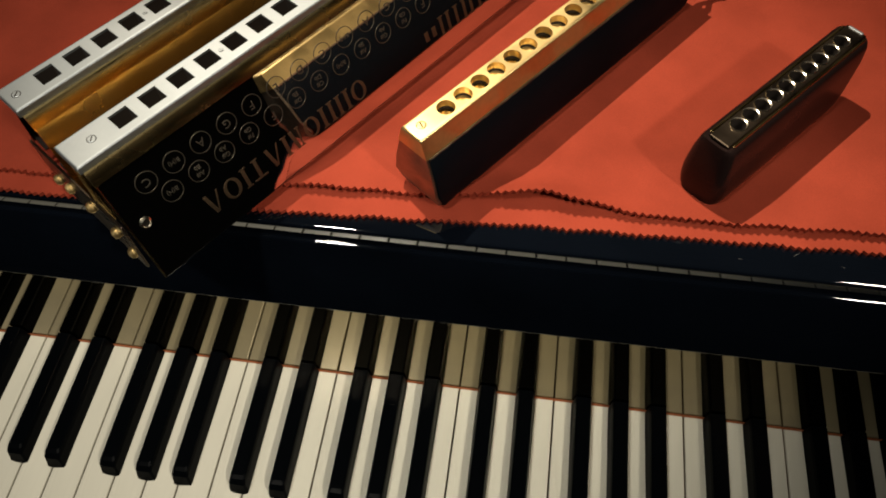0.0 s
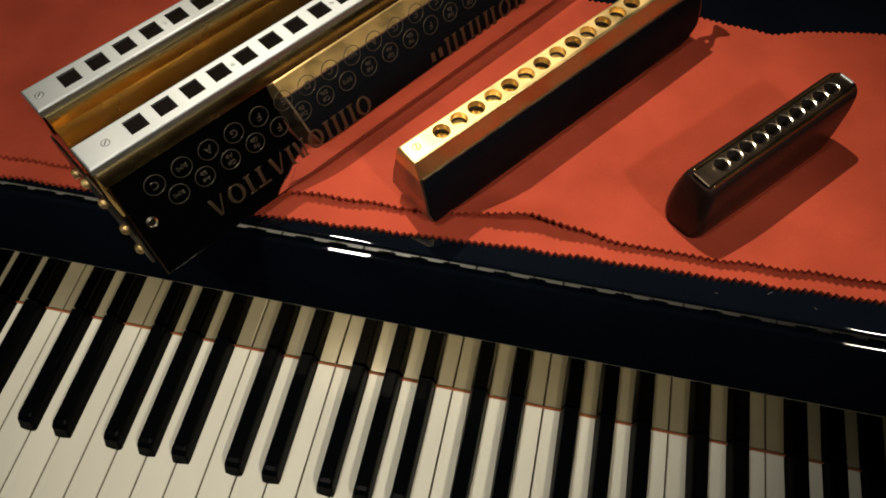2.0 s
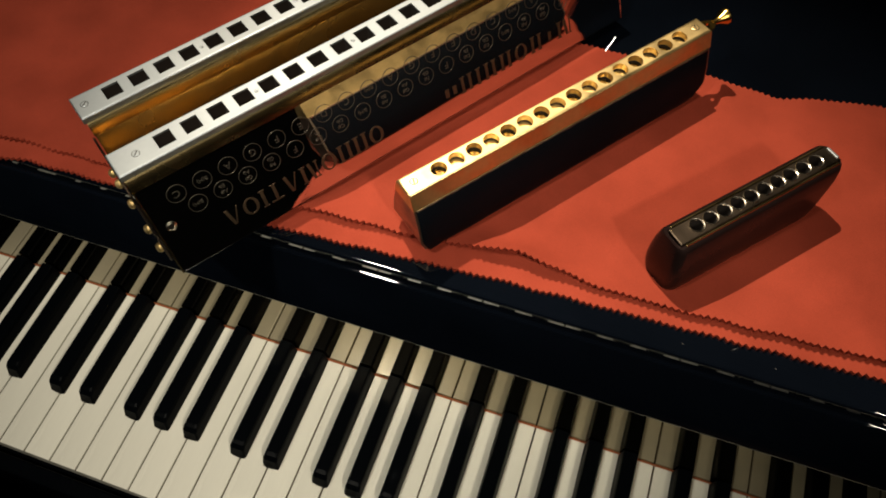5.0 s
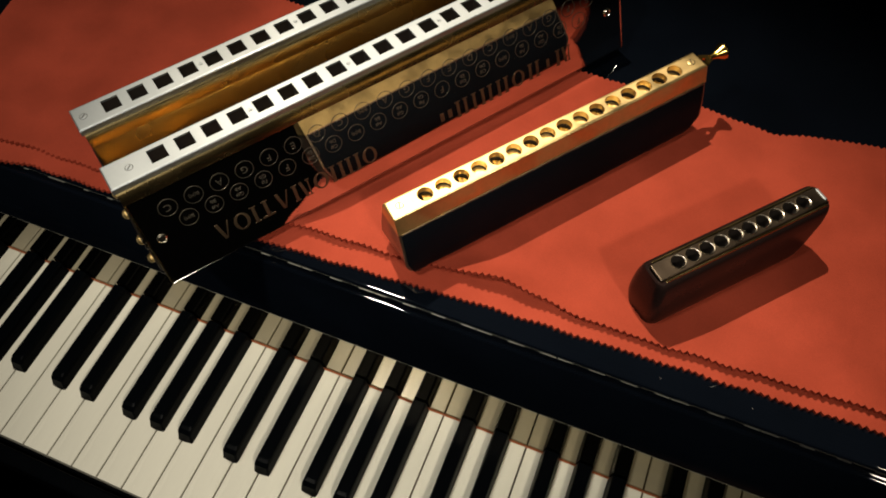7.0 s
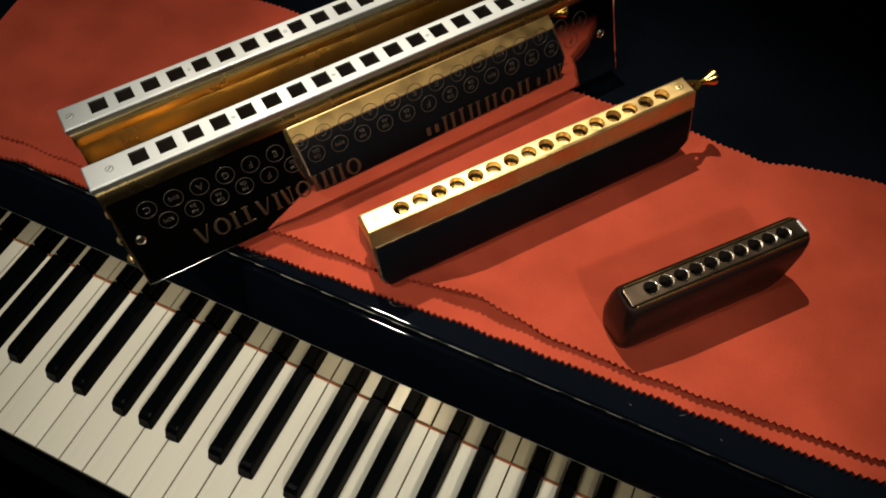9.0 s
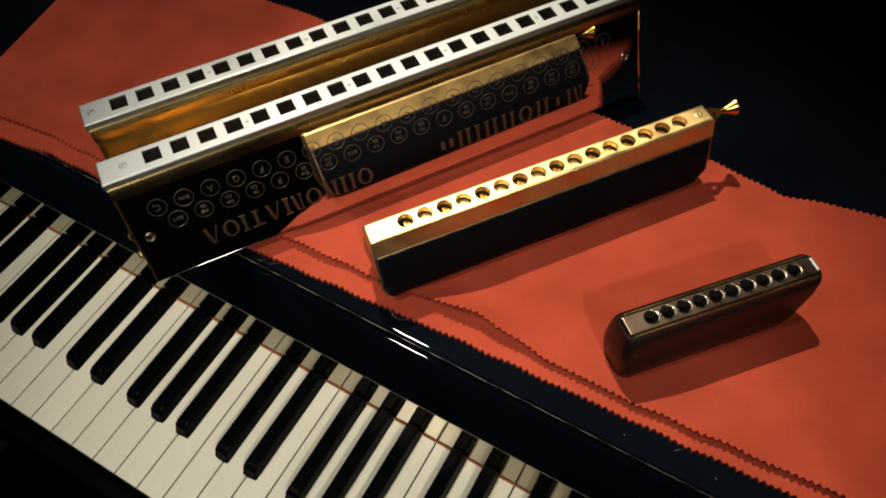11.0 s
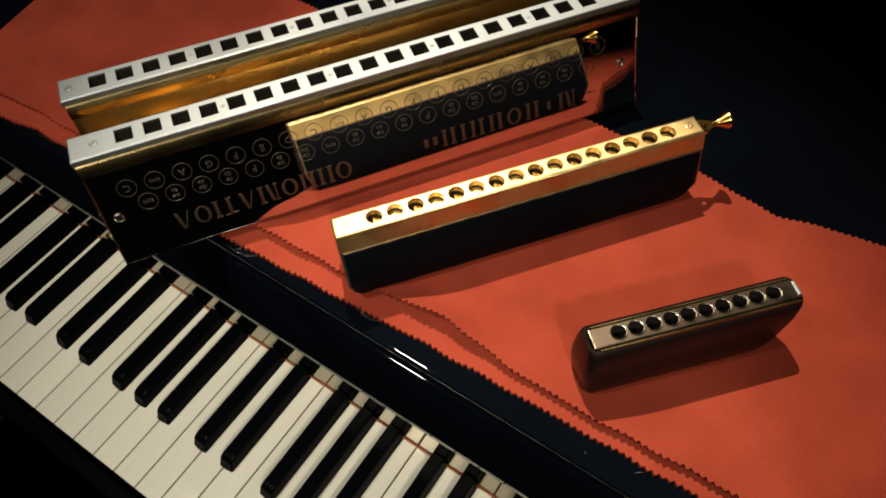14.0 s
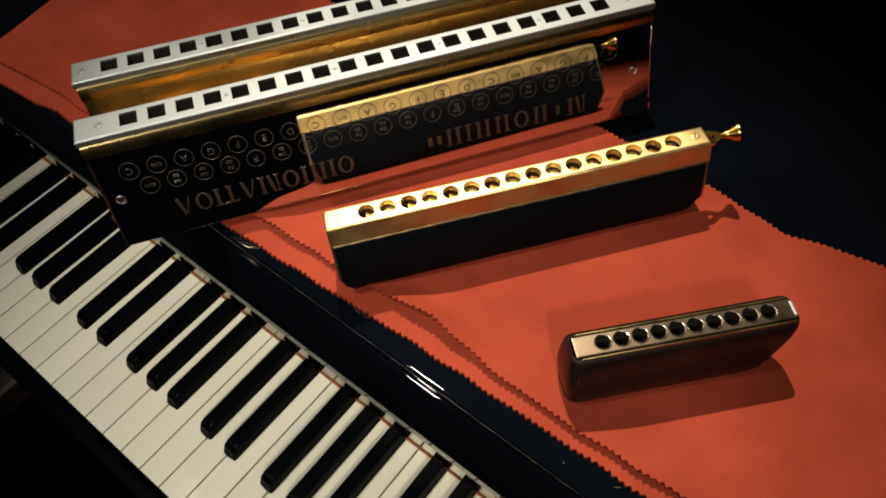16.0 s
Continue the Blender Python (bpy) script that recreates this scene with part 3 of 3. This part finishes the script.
# ---- small harmonica ----
small = empty("small_harmonica", stand(0.4338, 0.0012, 48.5), "small ten-hole harmonica with glossy dark brown shell", "harmonica")
S_L, STOP = 0.0972, 0.0358
bm = bmesh.new()
sh = [0.0136 + 0.00795 * i for i in range(10)]
holed_strip(bm, 0.0016, S_L - 0.0012, -0.0042, 0.0042, STOP, sh, 0.0031, 0.010, False, 0.0002, 0.0007, 0.003)
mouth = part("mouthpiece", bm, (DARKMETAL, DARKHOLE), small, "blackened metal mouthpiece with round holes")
for x in sh:
    bm = bmesh.new()
    prof = [(0.0031, -0.0012), (0.0038, 0.0001), (0.0036, 0.0006), (0.0032, 0.0004)]
    rings = [[(x + r * math.cos(2 * math.pi * i / 20), 0.0002 + r * math.sin(2 * math.pi * i / 20), STOP + z) for i in range(20)] for r, z in prof]
    loft(bm, rings + rings[:1], caps=False)
    part("hole_rim", bm, STEEL, mouth, "", True)
bm = bmesh.new()
prof = [(0.0046, STOP - 0.012), (0.0050, STOP - 0.0012), (0.0064, STOP - 0.0010), (0.0076, STOP - 0.0018), (0.0086, STOP - 0.0040), (0.0098, STOP - 0.010), (0.0107, STOP - 0.018), (0.0113, 0.012), (0.0112, 0.006), (0.0104, 0.002), (0.0088, 0.0)]
rings = []
for y, z in prof:
    h = 1.0 if y < 0.005 else z / STOP
    lo = 0.0004 if y < 0.0052 else -0.0010 - 0.0014 * math.sin(math.pi * min(1.0, (1 - h) / 0.95))
    hi = S_L - 0.011 * max(0, 0.8 - h) / 0.8
    c = 0.45 * y
    n = []
    for cx, cy, a0 in ((hi - c, y - c, 0), (lo + c, y - c, 90), (lo + c, -y + c, 180), (hi - c, -y + c, 270)):
        n += [(cx + c * math.cos(radians(a0 + 22.5 * i)), cy + c * math.sin(radians(a0 + 22.5 * i)), z) for i in range(5)]
    rings.append(n)
loft(bm, rings)
part("shell", bm, DARKPLASTIC, small, "", True)
for s in (-1, 1):
    bm = bmesh.new()
    box(bm, 0.003, S_L - 0.002, s * 0.0057 - 0.0006, s * 0.0057 + 0.0006, STOP - 0.0032, STOP - 0.0004, 0.0005)
    part("trim_strip", bm, BRASS, small, "thin brass-toned trim line")
bm = bmesh.new()
box(bm, S_L - 0.0022, S_L - 0.0006, -0.0036, 0.0036, STOP - 0.0012, STOP + 0.0005, 0.0004)
part("end_clip", bm, SILVER, small, "bright metal end clip")

# ---- keys ----
white_data, black_data = {}, None
for k in range(COUNT):
    n = FIRST + k
    note = n % 7
    x = n * PITCH
    if note not in white_data:
        ob = part("white_key", white_mesh(note), (IVORY, KEYWOOD), piano)
        white_data[note] = ob.data
    else:
        ob = new("white_key", white_data[note])
        ob.parent = piano
    ob.matrix_basis = PM @ pose(x, 0, KZ)
    if note in OFFSET and k > 0:
        if black_data is None:
            ob = part("black_key", black_mesh(), EBONY, piano)
            black_data = ob.data
        else:
            ob = new("black_key", black_data)
            ob.parent = piano
        ob.matrix_basis = PM @ pose(x + OFFSET[note], 0, KZ)

# ---- stool with boxes beside the piano ----
stool = empty("stool", pose(-0.45, -0.335, 0), "plain dark wooden stool standing before the piano", "stool")
bm = bmesh.new()
box(bm, -0.17, 0.17, -0.15, 0.15, 0.43, 0.455, 0.004)
part("seat", bm, COMB, stool)
for sx in (-0.14, 0.14):
    for sy in (-0.12, 0.12):
        bm = bmesh.new()
        loft(bm, [[(sx + k * c, sy + k * d, z) for c, d in ((-1, -1), (1, -1), (1, 1), (-1, 1))] for z, k in ((0.0, 0.012), (0.43, 0.017))])
        part("leg", bm, COMB, stool)
def carton(name, x0, x1, y0, y1, z0, z1, mat, lidmat, label):
    ob = empty(name, pose((x0 + x1) / 2, (y0 + y1) / 2, z0), label, "box")
    w, d, h = (x1 - x0) / 2, (y1 - y0) / 2, z1 - z0
    bm = bmesh.new()
    box(bm, -w, w, -d, d, 0, h - 0.012, 0.0012)
    part("body", bm, mat, ob)
    bm = bmesh.new()
    box(bm, -w - 0.001, w + 0.001, -d - 0.001, d + 0.001, h - 0.0118, h, 0.0015)
    part("lid", bm, lidmat, ob)


carton("carton", -0.560, -0.170, -0.395, -0.176, 0.4552, 0.495, MAUVE, MAUVE, "flat mauve cardboard box lying on the stool")
carton("carton", -0.560, -0.176, -0.375, -0.162, 0.4954, 0.545, CARD, CARD, "white cardboard box stacked on the mauve one")

# ---- scratches in the lid's lacquer ----
rng = random.Random(4)
SCRATCH = material("scratched_lacquer", (0.07, 0.07, 0.07), 0.5)
for k in range(3):
    x, y, a, ln = rng.uniform(0.42, 0.56), rng.uniform(-0.0275, -0.0215), rng.uniform(-60, 60), rng.uniform(0.0006, 0.0025)
    bm = bmesh.new()
    w = rng.uniform(0.00008, 0.0002)
    loft(bm, [[(-ln, 0, z), (0, -w, z), (ln, 0, z), (0, w, z)] for z in (0.0, 0.00006)])
    part("scratch", bm, SCRATCH, piano, "", False, PM @ pose(x, y, LID + 0.00002, 0, 0, a))
